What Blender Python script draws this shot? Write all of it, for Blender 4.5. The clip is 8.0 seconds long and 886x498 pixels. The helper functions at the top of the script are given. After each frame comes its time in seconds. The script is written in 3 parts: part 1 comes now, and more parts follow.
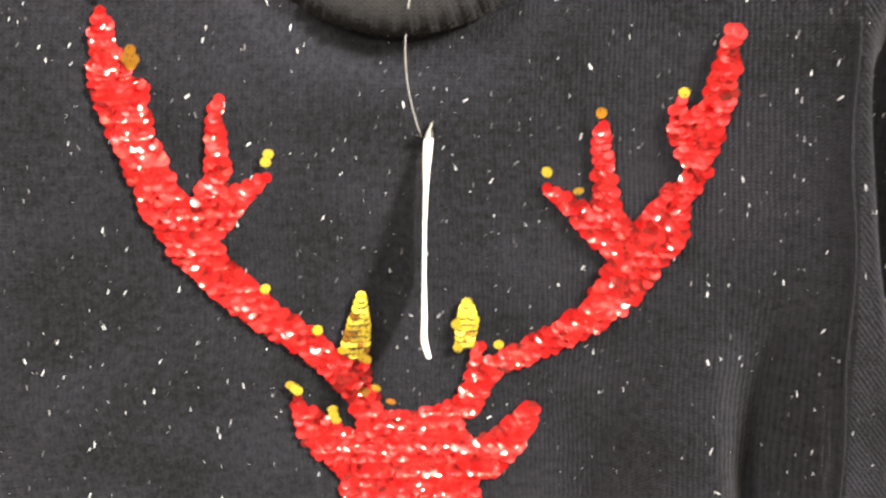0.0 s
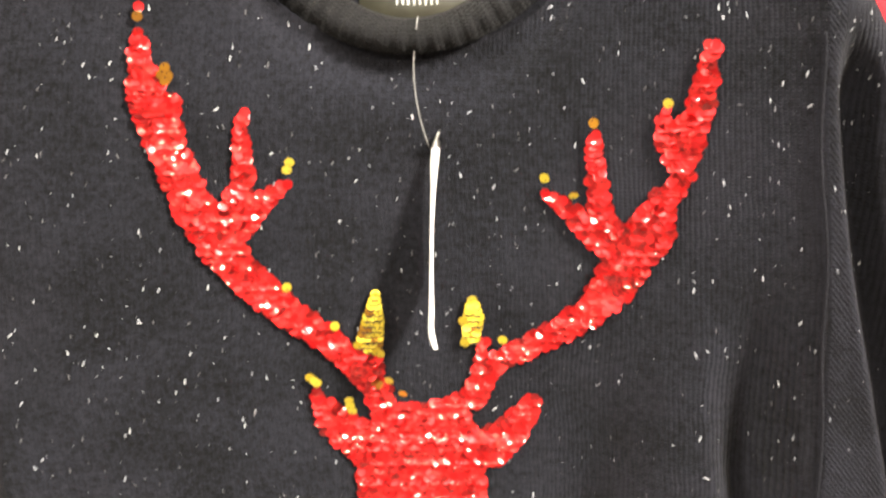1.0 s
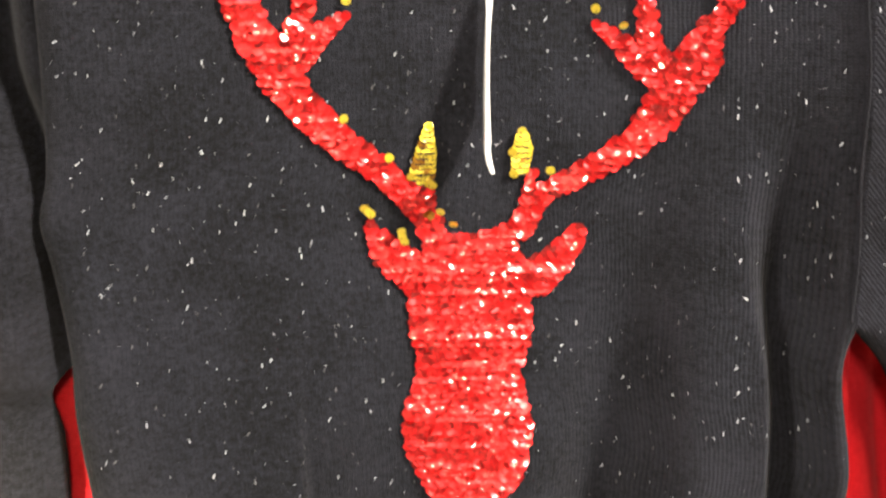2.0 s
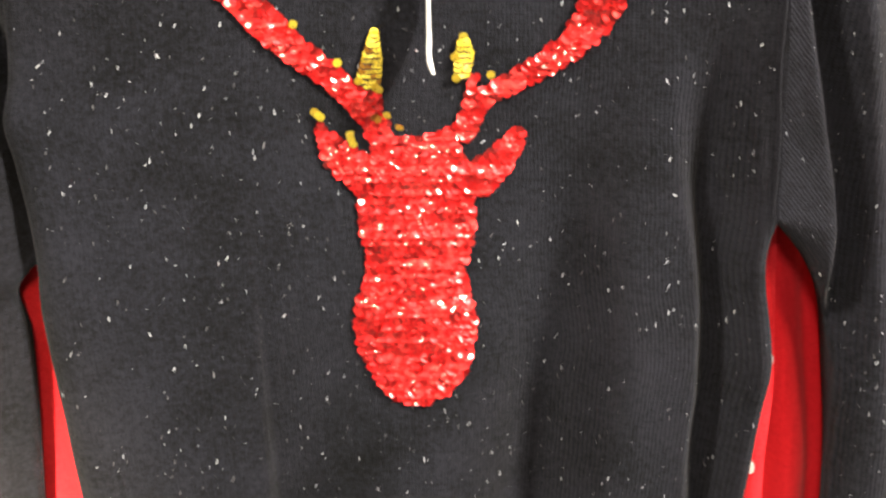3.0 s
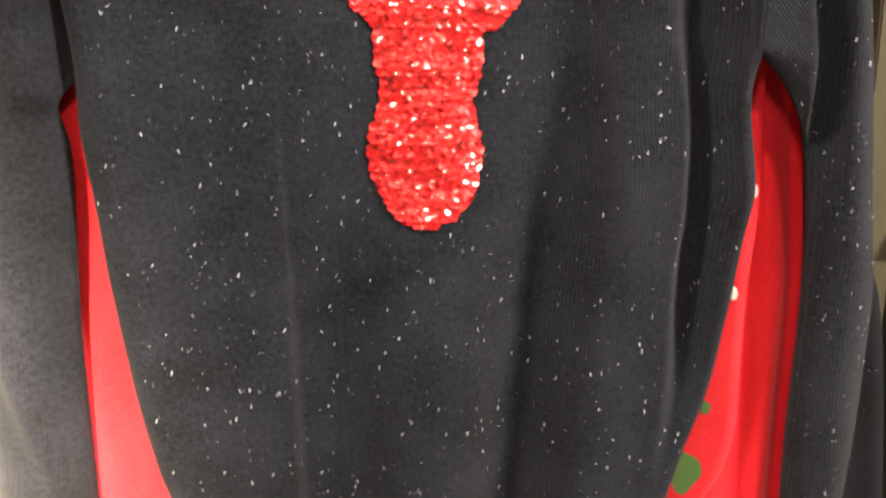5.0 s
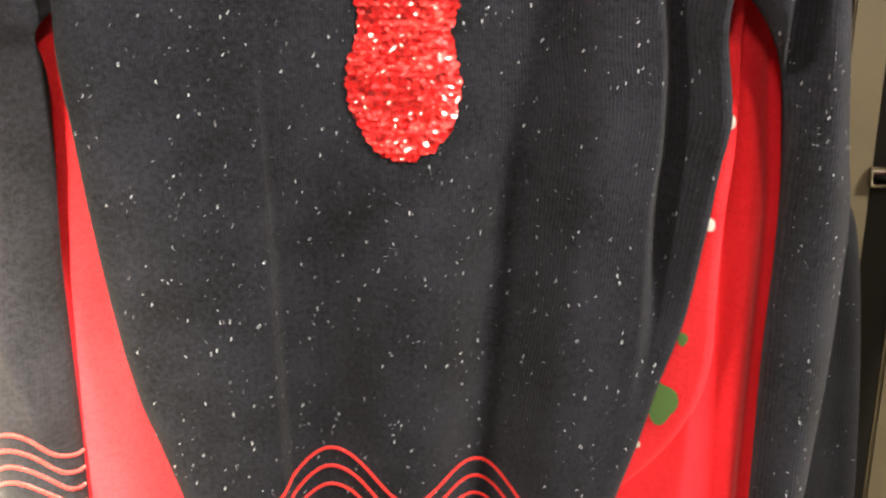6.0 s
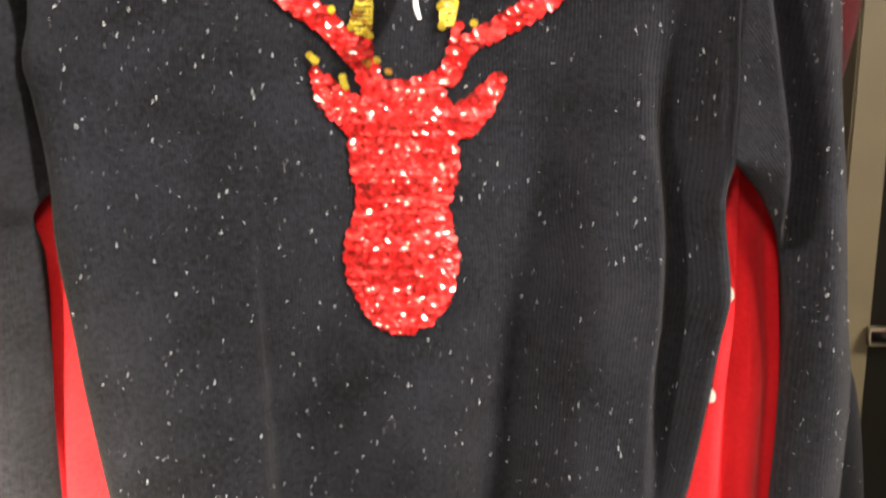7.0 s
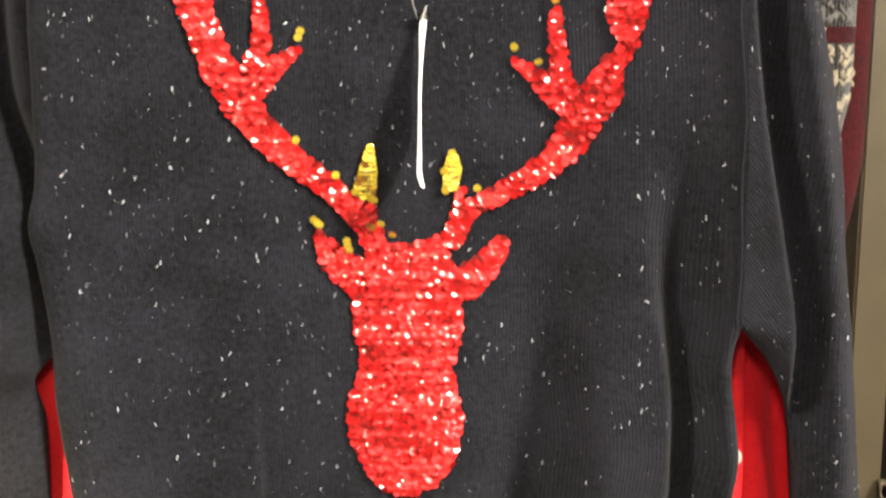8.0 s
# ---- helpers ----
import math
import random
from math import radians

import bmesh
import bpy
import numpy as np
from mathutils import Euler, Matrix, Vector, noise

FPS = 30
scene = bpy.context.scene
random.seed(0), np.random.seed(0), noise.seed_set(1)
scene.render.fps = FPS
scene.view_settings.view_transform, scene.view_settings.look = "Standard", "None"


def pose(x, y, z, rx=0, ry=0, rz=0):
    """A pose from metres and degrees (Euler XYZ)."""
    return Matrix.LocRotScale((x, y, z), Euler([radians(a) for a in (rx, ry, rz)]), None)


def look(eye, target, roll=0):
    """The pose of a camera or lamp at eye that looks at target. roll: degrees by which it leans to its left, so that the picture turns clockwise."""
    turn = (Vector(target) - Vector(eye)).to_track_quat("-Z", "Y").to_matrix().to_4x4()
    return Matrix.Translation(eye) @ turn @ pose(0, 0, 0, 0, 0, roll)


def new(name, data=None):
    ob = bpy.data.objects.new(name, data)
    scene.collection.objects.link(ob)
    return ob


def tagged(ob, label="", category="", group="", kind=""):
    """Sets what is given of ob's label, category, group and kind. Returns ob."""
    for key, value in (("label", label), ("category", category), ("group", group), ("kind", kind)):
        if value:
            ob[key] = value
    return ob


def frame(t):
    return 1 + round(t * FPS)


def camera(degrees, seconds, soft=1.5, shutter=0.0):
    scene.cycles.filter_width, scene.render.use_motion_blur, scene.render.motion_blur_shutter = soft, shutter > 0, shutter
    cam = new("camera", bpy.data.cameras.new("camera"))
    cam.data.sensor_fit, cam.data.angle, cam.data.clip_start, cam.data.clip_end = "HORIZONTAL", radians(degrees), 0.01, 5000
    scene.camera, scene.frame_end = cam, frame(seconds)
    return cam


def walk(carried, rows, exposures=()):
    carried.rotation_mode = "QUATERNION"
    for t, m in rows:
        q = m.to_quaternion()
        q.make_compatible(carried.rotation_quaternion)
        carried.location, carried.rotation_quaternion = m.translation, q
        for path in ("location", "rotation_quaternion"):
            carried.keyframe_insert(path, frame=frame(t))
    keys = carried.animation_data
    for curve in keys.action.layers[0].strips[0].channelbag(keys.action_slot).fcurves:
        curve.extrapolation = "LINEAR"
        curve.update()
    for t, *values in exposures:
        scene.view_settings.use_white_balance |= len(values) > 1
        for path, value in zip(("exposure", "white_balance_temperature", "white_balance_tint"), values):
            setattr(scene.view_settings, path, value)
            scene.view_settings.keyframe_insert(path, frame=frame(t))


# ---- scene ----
from mathutils.bvhtree import BVHTree

cam = camera(40.1, 8.0, soft=2.6, shutter=0.4)
METRES, EYE, TILT, LEAN, TURN = 0.48, 1.40, -11.0, 0.0, 0.0
ROWS = [
    (0.0, 0.0, 0.0, 0.0, 0.0, 0.0, 0.0),
    (0.5, 0.0427, -0.0752, -0.0246, 1.15, 2.42, 0.04),
    (1.0, 0.0379, -0.114, -0.0516, 1.8, 2.07, 0.01),
    (1.5, -0.0196, -0.1009, -0.1234, 1.01, 0.33, 0.24),
    (2.0, -0.0858, -0.1698, -0.1712, -0.4, -1.42, 0.45),
    (2.2, -0.090, -0.190, -0.186, -0.55, -1.90, 0.50),
    (3.3, -0.016, -0.286, -0.273, -1.25, -3.62, 0.66),
    (3.5, -0.011, -0.3048, -0.2829, -1.15, -3.88, 0.64),
    (4.0, -0.0025, -0.3523, -0.3069, -0.14, -4.25, 0.3),
    (4.5, -0.0072, -0.3788, -0.3606, 0.05, -4.65, -0.24),
    (5.0, -0.0174, -0.4018, -0.4226, -0.08, -5.69, -0.56),
    (5.2, -0.017, -0.409, -0.447, -0.14, -6.10, -0.62),
    (5.75, -0.004, -0.412, -0.462, -0.33, -7.9, -0.60),
    (6.3, 0.010, -0.410, -0.438, -0.52, -7.38, -0.56),
    (6.5, 0.0074, -0.4062, -0.4159, -0.61, -6.5, -0.5),
    (7.0, -0.0091, -0.3937, -0.3362, -0.93, -3.34, -0.2),
    (7.5, -0.0011, -0.3859, -0.293, -0.85, -0.85, -0.11),
    (8.0, -0.0057, -0.3869, -0.2415, -0.64, 1.34, -0.18),
]
walk(cam, [(t, pose(0, 0, EYE, TILT, LEAN, TURN) @ pose(METRES * x, METRES * y, METRES * z, 90 + pitch, roll, yaw)) for t, x, y, z, yaw, pitch, roll in ROWS],
     exposures=[(0.0, 0.36), (0.5, 0.24), (1.0, 0.24), (1.5, 0.22), (2.0, 0.05), (3.5, -0.05), (8.0, -0.06)])

# ---- light: shop spots in the ceiling, a dim even room ----
world = bpy.data.worlds.new("shop")
scene.world = world
world.use_nodes = True
world.node_tree.nodes["Background"].inputs[0].default_value = (1.0, 0.93, 0.85, 1)
world.node_tree.nodes["Background"].inputs[1].default_value = 0.15


def area_lamp(name, eye, target, watts, size, colour=(1, 0.92, 0.79)):
    data = bpy.data.lights.new(name, "AREA")
    data.energy, data.shape, data.size, data.color = watts, "DISK", size, colour
    ob = new(name, data)
    ob.matrix_world = look(eye, target)
    return ob


area_lamp("ceiling_spot", (1.75, -1.0, 2.9), (0.0, 0.65, 1.15), 285, 0.50)
area_lamp("ceiling_spot", (-1.5, -0.3, 3.0), (0.0, 0.65, 1.15), 72, 0.40)
area_lamp("ceiling_spot", (0.7, -3.2, 2.9), (0.0, 0.65, 1.15), 66, 0.36, (1, 0.84, 0.60))
area_lamp("ceiling_spot", (-0.9, -3.3, 2.8), (0.0, 0.65, 1.15), 74, 0.36)
# unseen lamp added to brighten the left sleeve, in place of veiling glare
data = bpy.data.lights.new("left_sleeve_fill", "SPOT")
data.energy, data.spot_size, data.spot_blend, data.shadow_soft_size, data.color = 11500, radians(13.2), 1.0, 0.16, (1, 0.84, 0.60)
new("left_sleeve_fill", data).matrix_world = look((-0.60, -1.1, 2.5), (-0.515, 0.60, 0.78))


# ---- materials ----
def material(name, base, rough=0.6, metal=0.0):
    m = bpy.data.materials.new(name)
    m.use_nodes = True
    b = m.node_tree.nodes["Principled BSDF"]
    b.inputs["Base Color"].default_value = (*base, 1)
    b.inputs["Roughness"].default_value = rough
    b.inputs["Metallic"].default_value = metal
    return m, m.node_tree.nodes, m.node_tree.links, b


def ramp_of(nodes, links, source, stops):
    r = nodes.new("ShaderNodeValToRGB")
    while len(r.color_ramp.elements) < len(stops):
        r.color_ramp.elements.new(0.5)
    for e, (p, c) in zip(r.color_ramp.elements, stops):
        e.position, e.color = p, (*c, 1)
    links.new(source, r.inputs[0])
    return r


def noise_of(nodes, links, scale, detail=3, vector=None, rough=0.6):
    n = nodes.new("ShaderNodeTexNoise")
    n.inputs["Scale"].default_value, n.inputs["Detail"].default_value = scale, detail
    n.inputs["Roughness"].default_value = rough
    if vector is None:
        vector = nodes.new("ShaderNodeTexCoord").outputs["Object"]
    links.new(vector, n.inputs["Vector"])
    return n


def bump_of(nodes, links, b, height, strength, distance):
    u = nodes.new("ShaderNodeBump")
    u.inputs["Strength"].default_value, u.inputs["Distance"].default_value = strength, distance
    links.new(height, u.inputs["Height"])
    links.new(u.outputs[0], b.inputs["Normal"])
    return u


def mathed(nodes, links, op, a, b):
    n = nodes.new("ShaderNodeMath")
    n.operation = op
    for k, v in enumerate((a, b)):
        if isinstance(v, (int, float)):
            n.inputs[k].default_value = v
        else:
            links.new(v, n.inputs[k])
    return n.outputs[0]


def knit(name, dark, light, pitch, strength=0.6, fuzz=0.25, stretched=None):
    """Jersey knit: columns of stitches along V, with rows across, fluff and mottling; UV in metres.
    stretched: the U from which the cloth is pulled open and its ribs stand out."""
    m, nodes, links, b = material(name, dark, 0.92)
    uv = nodes.new("ShaderNodeTexCoord").outputs["UV"]
    wob = noise_of(nodes, links, 34, 4, uv, 0.75)
    sep = nodes.new("ShaderNodeSeparateXYZ")
    links.new(uv, sep.inputs[0])
    shift = mathed(nodes, links, "MULTIPLY", wob.outputs[0], 0.0040)
    u = mathed(nodes, links, "ADD", sep.outputs[0], shift)
    col = mathed(nodes, links, "ABSOLUTE", mathed(nodes, links, "SINE", mathed(nodes, links, "MULTIPLY", u, math.pi / pitch), 0), 0)
    chev = mathed(nodes, links, "ADD", sep.outputs[1], mathed(nodes, links, "MULTIPLY", col, pitch * 0.5))
    row = mathed(nodes, links, "SINE", mathed(nodes, links, "MULTIPLY", chev, 2 * math.pi / (pitch * 0.8)), 0)
    fluff = noise_of(nodes, links, 620, 3, uv)
    patch = noise_of(nodes, links, 14, 3, uv)
    worn = noise_of(nodes, links, 240, 4, uv, 0.7)
    rib = 0.75
    if stretched:
        span = nodes.new("ShaderNodeMapRange")
        span.interpolation_type = "SMOOTHSTEP"
        for key, value in (("From Min", stretched), ("From Max", stretched + 0.10), ("To Min", 0.40), ("To Max", 1.25)):
            span.inputs[key].default_value = value
        links.new(sep.outputs[0], span.inputs["Value"])
        rib = span.outputs[0]
    broken = noise_of(nodes, links, 90, 3, uv, 0.7)
    # shade in the grooves between stitch columns, added to the colour tone
    ribbed = mathed(nodes, links, "MULTIPLY", mathed(nodes, links, "MULTIPLY", col, rib), mathed(nodes, links, "MULTIPLY", broken.outputs[0], 0.28))
    h = mathed(nodes, links, "ADD", mathed(nodes, links, "MULTIPLY", mathed(nodes, links, "MULTIPLY", col, rib), mathed(nodes, links, "MULTIPLY", broken.outputs[0], 1.8)), mathed(nodes, links, "MULTIPLY", row, 0.30))
    h = mathed(nodes, links, "ADD", h, mathed(nodes, links, "MULTIPLY", fluff.outputs[0], 1.5))
    bump_of(nodes, links, b, h, strength, 0.0012)
    tone = mathed(nodes, links, "ADD", ribbed, mathed(nodes, links, "MULTIPLY", fluff.outputs[0], 0.55))
    tone = mathed(nodes, links, "ADD", tone, mathed(nodes, links, "MULTIPLY", patch.outputs[0], 0.60))
    tone = mathed(nodes, links, "ADD", tone, mathed(nodes, links, "MULTIPLY", worn.outputs[0], 0.95))
    tone = mathed(nodes, links, "SUBTRACT", tone, 0.34)
    r = ramp_of(nodes, links, tone, [(0.55, dark), (1.15 - 0.2, light)])
    links.new(r.outputs[0], b.inputs["Base Color"])
    b.inputs["Sheen Weight"].default_value = fuzz
    b.inputs["Sheen Roughness"].default_value = 0.5
    b.inputs["Specular IOR Level"].default_value = 0.2
    return m


def sequin_material(name, tones, metal, rough):
    m, nodes, links, b = material(name, tones[0], rough, metal)
    rnd = nodes.new("ShaderNodeObjectInfo").outputs["Random"]
    isl = nodes.new("ShaderNodeNewGeometry").outputs["Random Per Island"]
    mix = mathed(nodes, links, "FRACT", mathed(nodes, links, "ADD", rnd, isl), 0)
    n = len(tones)
    r = ramp_of(nodes, links, mix, [(k / (n - 1), c) for k, c in enumerate(tones)])
    links.new(r.outputs[0], b.inputs["Base Color"])
    b.inputs["Coat Weight"].default_value = 1.0
    b.inputs["Coat Roughness"].default_value = 0.045
    scuff = noise_of(nodes, links, 700, 2)
    bump_of(nodes, links, b, scuff.outputs[0], 0.02, 0.0006)
    return m


KNIT = knit("black_lurex_knit", (0.0015, 0.0016, 0.0025), (0.0172, 0.0175, 0.0250), 0.0026, 0.48, 0.035, 0.27)
RIB = knit("black_rib_knit", (0.002, 0.002, 0.0025), (0.0090, 0.0088, 0.0100), 0.0026, 0.7, 0.03)
REDKNIT = knit("red_fine_knit", (0.66, 0.012, 0.020), (0.80, 0.028, 0.038), 0.0011, 0.25, 0.1)
REDSILK = knit("red_jersey", (0.66, 0.010, 0.018), (0.78, 0.019, 0.029), 0.0008, 0.12, 0.1)
# darker copy of the black knit, with the sleeve's shade in its colour
SHADED_KNIT = knit("shaded_lurex_knit", (0.0008, 0.0008, 0.0014), (0.0062, 0.0063, 0.0098), 0.0026, 0.6, 0.02)
WINE = knit("burgundy_knit", (0.005, 0.0004, 0.0008), (0.046, 0.002, 0.004), 0.003, 0.25, 0.03)
BURGUNDY, nodes, links, b = material("burgundy_velour", (0.03, 0.001, 0.003), 0.7)
# the bright red patches are light on the cloth, painted into its colour
r = ramp_of(nodes, links, noise_of(nodes, links, 45, 3).outputs[0], [(0.38, (0.010, 0.0006, 0.0015)), (0.52, (0.045, 0.002, 0.005)), (0.66, (0.19, 0.005, 0.016))])
links.new(r.outputs[0], b.inputs["Base Color"])
b.inputs["Specular IOR Level"].default_value = 0.15
CREAM = knit("cream_yarn", (0.17, 0.15, 0.105), (0.32, 0.29, 0.21), 0.003, 0.8)
GREYYARN = knit("grey_flecked_yarn", (0.03, 0.03, 0.03), (0.13, 0.13, 0.125), 0.003, 0.9)
BLACKYARN = knit("black_yarn", (0.004, 0.004, 0.004), (0.013, 0.012, 0.012), 0.003, 0.8)
GREEN = knit("green_yarn", (0.04, 0.10, 0.02), (0.09, 0.17, 0.04), 0.0012, 0.4)
THREAD = knit("red_thread", (0.50, 0.010, 0.010), (0.68, 0.026, 0.018), 0.0010, 0.6)
WHITEYARN = knit("white_yarn", (0.74, 0.72, 0.68), (0.86, 0.85, 0.82), 0.0012, 0.4)
# reds vary at random; the darkest also paint shade between the rows
RED = sequin_material("red_sequin_film", [(0.74, 0.011, 0.013), (0.94, 0.026, 0.026), (0.18, 0.002, 0.003), (0.95, 0.036, 0.032), (0.50, 0.005, 0.007), (0.94, 0.020, 0.022), (0.30, 0.003, 0.005), (0.92, 0.016, 0.018)], 0.68, 0.30)
GOLD = sequin_material("gold_sequin_film", [(0.80, 0.62, 0.04), (0.90, 0.72, 0.07), (0.66, 0.46, 0.02)], 0.60, 0.32)
# shade in the gaps between gold rows, put into a dark brown
ROW_SHADE = material("gold_row_gap_shade", (0.050, 0.022, 0.003), 0.6)[0]
AMBER = sequin_material("amber_sequin_film", [(0.36, 0.15, 0.01), (0.50, 0.23, 0.015)], 0.7, 0.32)
LUREX, nodes, links, b = material("silver_lurex", (0.95, 0.96, 0.98), 0.40)
isl = nodes.new("ShaderNodeNewGeometry").outputs["Random Per Island"]
r = ramp_of(nodes, links, isl, [(0.0, (0.07, 0.07, 0.075)), (0.44, (0.20, 0.20, 0.21)), (0.54, (0.66, 0.71, 0.78)), (0.8, (0.90, 0.95, 1.0))])
links.new(r.outputs[0], b.inputs["Base Color"])
HOLE = material("dark_sequin_hole", (0.03, 0.003, 0.004), 0.9)[0]
NYLON = material("clear_nylon", (0.34, 0.34, 0.34), 0.25)[0]
CARD, nodes, links, b = material("white_card", (0.86, 0.86, 0.85), 0.45)
bump_of(nodes, links, b, noise_of(nodes, links, 600, 2).outputs[0], 0.1, 0.0003)
SATIN, nodes, links, b = material("olive_satin_ribbon", (0.20, 0.19, 0.13), 0.38)
r = ramp_of(nodes, links, noise_of(nodes, links, 90, 4).outputs[0], [(0.3, (0.024, 0.022, 0.014)), (0.75, (0.046, 0.044, 0.029))])
links.new(r.outputs[0], b.inputs["Base Color"])
WHITEPRINT = material("white_print", (0.85, 0.85, 0.83), 0.6)[0]
KHAKI, nodes, links, b = material("khaki_painted_board", (0.26, 0.22, 0.13), 0.55)
r = ramp_of(nodes, links, noise_of(nodes, links, 12, 5).outputs[0], [(0.3, (0.047, 0.036, 0.018)), (0.8, (0.070, 0.054, 0.028))])
links.new(r.outputs[0], b.inputs["Base Color"])
BLACKMETAL, nodes, links, b = material("black_lacquered_steel", (0.012, 0.011, 0.010), 0.30, 0.0)
bump_of(nodes, links, b, noise_of(nodes, links, 250, 3).outputs[0], 0.15, 0.0006)
CHROME = material("chrome", (0.75, 0.72, 0.66), 0.16, 1.0)[0]
PLASTER, nodes, links, b = material("pale_plaster", (0.55, 0.52, 0.47), 0.85)
r = ramp_of(nodes, links, noise_of(nodes, links, 3, 6).outputs[0], [(0.3, (0.22, 0.20, 0.18)), (0.8, (0.30, 0.28, 0.25))])
links.new(r.outputs[0], b.inputs["Base Color"])
FLOORING, nodes, links, b = material("shop_floor", (0.30, 0.27, 0.23), 0.4)
r = ramp_of(nodes, links, noise_of(nodes, links, 5, 6).outputs[0], [(0.3, (0.15, 0.13, 0.11)), (0.8, (0.24, 0.215, 0.18))])
links.new(r.outputs[0], b.inputs["Base Color"])


# ---- helpers for shapes ----
def curve_of(points):
    """A function that runs smoothly through (key, value) pairs."""
    ks = [p[0] for p in points]
    vs = [p[1] for p in points]

    def f(k):
        if k <= ks[0]:
            return vs[0]
        if k >= ks[-1]:
            return vs[-1]
        i = next(j for j in range(len(ks) - 1) if k <= ks[j + 1])
        h = ks[i + 1] - ks[i]
        t = (k - ks[i]) / h
        m0 = (vs[i + 1] - vs[max(i - 1, 0)]) / (ks[i + 1] - ks[max(i - 1, 0)])
        j = min(i + 2, len(ks) - 1)
        m1 = (vs[j] - vs[i]) / (ks[j] - ks[i])
        return ((2 * t ** 3 - 3 * t * t + 1) * vs[i] + (t ** 3 - 2 * t * t + t) * h * m0
                + (3 * t * t - 2 * t ** 3) * vs[i + 1] + (t ** 3 - t * t) * h * m1)
    return f


def step(a, b, v):
    t = min(1, max(0, (v - a) / (b - a)))
    return t * t * (3 - 2 * t)


def bell(v):
    return math.exp(-v * v)


def thing(name, label, category, at=(0, 0, 0), group="", kind=""):
    ob = new(name)
    ob.location = at
    ob.empty_display_size = 0.02
    return tagged(ob, label, category, group, kind)


def mesh_of(name, verts, faces, mat, uvs=None, smooth=True):
    me = bpy.data.meshes.new(name)
    me.from_pydata(verts, [], faces)
    me.materials.append(mat)
    if uvs is not None:
        layer = me.uv_layers.new(name="UVMap")
        idx = np.empty(len(me.loops), dtype=np.int32)
        me.loops.foreach_get("vertex_index", idx)
        layer.data.foreach_set("uv", np.asarray(uvs, dtype=np.float32)[idx].ravel())
    if smooth:
        me.polygons.foreach_set("use_smooth", np.ones(len(me.polygons), dtype=bool))
    me.update()
    return me


def sheet(name, rows, uvs, mat, parent, label="", closed=False, kind=""):
    """A mesh from a grid of points (rows of equal length); closed joins each row's ends."""
    n = len(rows[0])
    verts = [p for r in rows for p in r]
    flat = [p for r in uvs for p in r]
    faces = []
    for j in range(len(rows) - 1):
        for i in range(n if closed else n - 1):
            k = (i + 1) % n
            faces.append((j * n + i, j * n + k, (j + 1) * n + k, (j + 1) * n + i))
    ob = new(name, mesh_of(name, verts, faces, mat, flat))
    ob.parent = parent
    return tagged(ob, label, kind=kind)


def part(name, bm, mat, parent, label="", smooth=True):
    me = bpy.data.meshes.new(name)
    bm.to_mesh(me)
    bm.free()
    me.materials.append(mat)
    if smooth:
        me.polygons.foreach_set("use_smooth", np.ones(len(me.polygons), dtype=bool))
    ob = new(name, me)
    ob.parent = parent
    return tagged(ob, label)


def box(x0, x1, y0, y1, z0, z1, bevel=0.0, seg=2):
    bm = bmesh.new()
    bmesh.ops.create_cube(bm, size=1, matrix=Matrix.Translation(((x0 + x1) / 2, (y0 + y1) / 2, (z0 + z1) / 2)) @ Matrix.Diagonal((x1 - x0, y1 - y0, z1 - z0, 1)))
    if bevel:
        bmesh.ops.bevel(bm, geom=bm.edges[:], offset=bevel, segments=seg, affect="EDGES")
    return bm


def tube(points, radius, sides=6):
    """A round cord along points."""
    bm = bmesh.new()
    rings = []
    for i, p in enumerate(points):
        a, c = Vector(points[max(i - 1, 0)]), Vector(points[min(i + 1, len(points) - 1)])
        d = (c - a).normalized()
        s = d.cross(Vector((0, 1, 0.001))).normalized()
        w = d.cross(s)
        rings.append([bm.verts.new(Vector(p) + radius * (math.cos(q) * s + math.sin(q) * w)) for q in (2 * math.pi * k / sides for k in range(sides))])
    for r0, r1 in zip(rings, rings[1:]):
        for k in range(sides):
            bm.faces.new((r0[k], r0[(k + 1) % sides], r1[(k + 1) % sides], r1[k]))
    bm.faces.new(rings[0])
    bm.faces.new(rings[-1][::-1])
    bmesh.ops.recalc_face_normals(bm, faces=bm.faces[:])
    return bm


# ---- the shop around ----
def wall(name, size, cat="wall", mat=None):
    return tagged(part(name, box(*size), mat or PLASTER, None, smooth=False), "plain pale plaster closing the shop", cat, kind="structure")


wall("wall_north", (-3.2, 3.2, 1.10, 1.25, 0, 3.3))
wall("wall_south", (-3.2, 3.2, -3.75, -3.6, 0, 3.3))
wall("wall_west", (-3.35, -3.2, -3.75, 1.25, 0, 3.3))
wall("wall_east", (3.2, 3.35, -3.75, 1.25, 0, 3.3))
tagged(wall("floor", (-3.35, 3.35, -3.75, 1.25, -0.1, 0), "floor", FLOORING), "speckled greyish brown shop floor")
tagged(wall("ceiling", (-3.35, 3.35, -3.75, 1.25, 3.3, 3.4), "ceiling"), "plain pale shop ceiling")

# ---- the jumper's form ----
AXIS = -0.022
depth = curve_of([(0.62, 0.676), (0.80, 0.671), (0.986, 0.667), (1.10, 0.664), (1.187, 0.658), (1.32, 0.636), (1.40, 0.624), (1.48, 0.614)])
edge_left = curve_of([(0.64, -0.186), (0.76, -0.2215), (0.80, -0.2325), (0.87, -0.2448), (0.95, -0.2545), (1.01, -0.2602), (1.07, -0.2662), (1.116, -0.2665), (1.17, -0.2725), (1.197, -0.276), (1.226, -0.270), (1.275, -0.2668), (1.35, -0.262), (1.43, -0.247), (1.48, -0.235)])
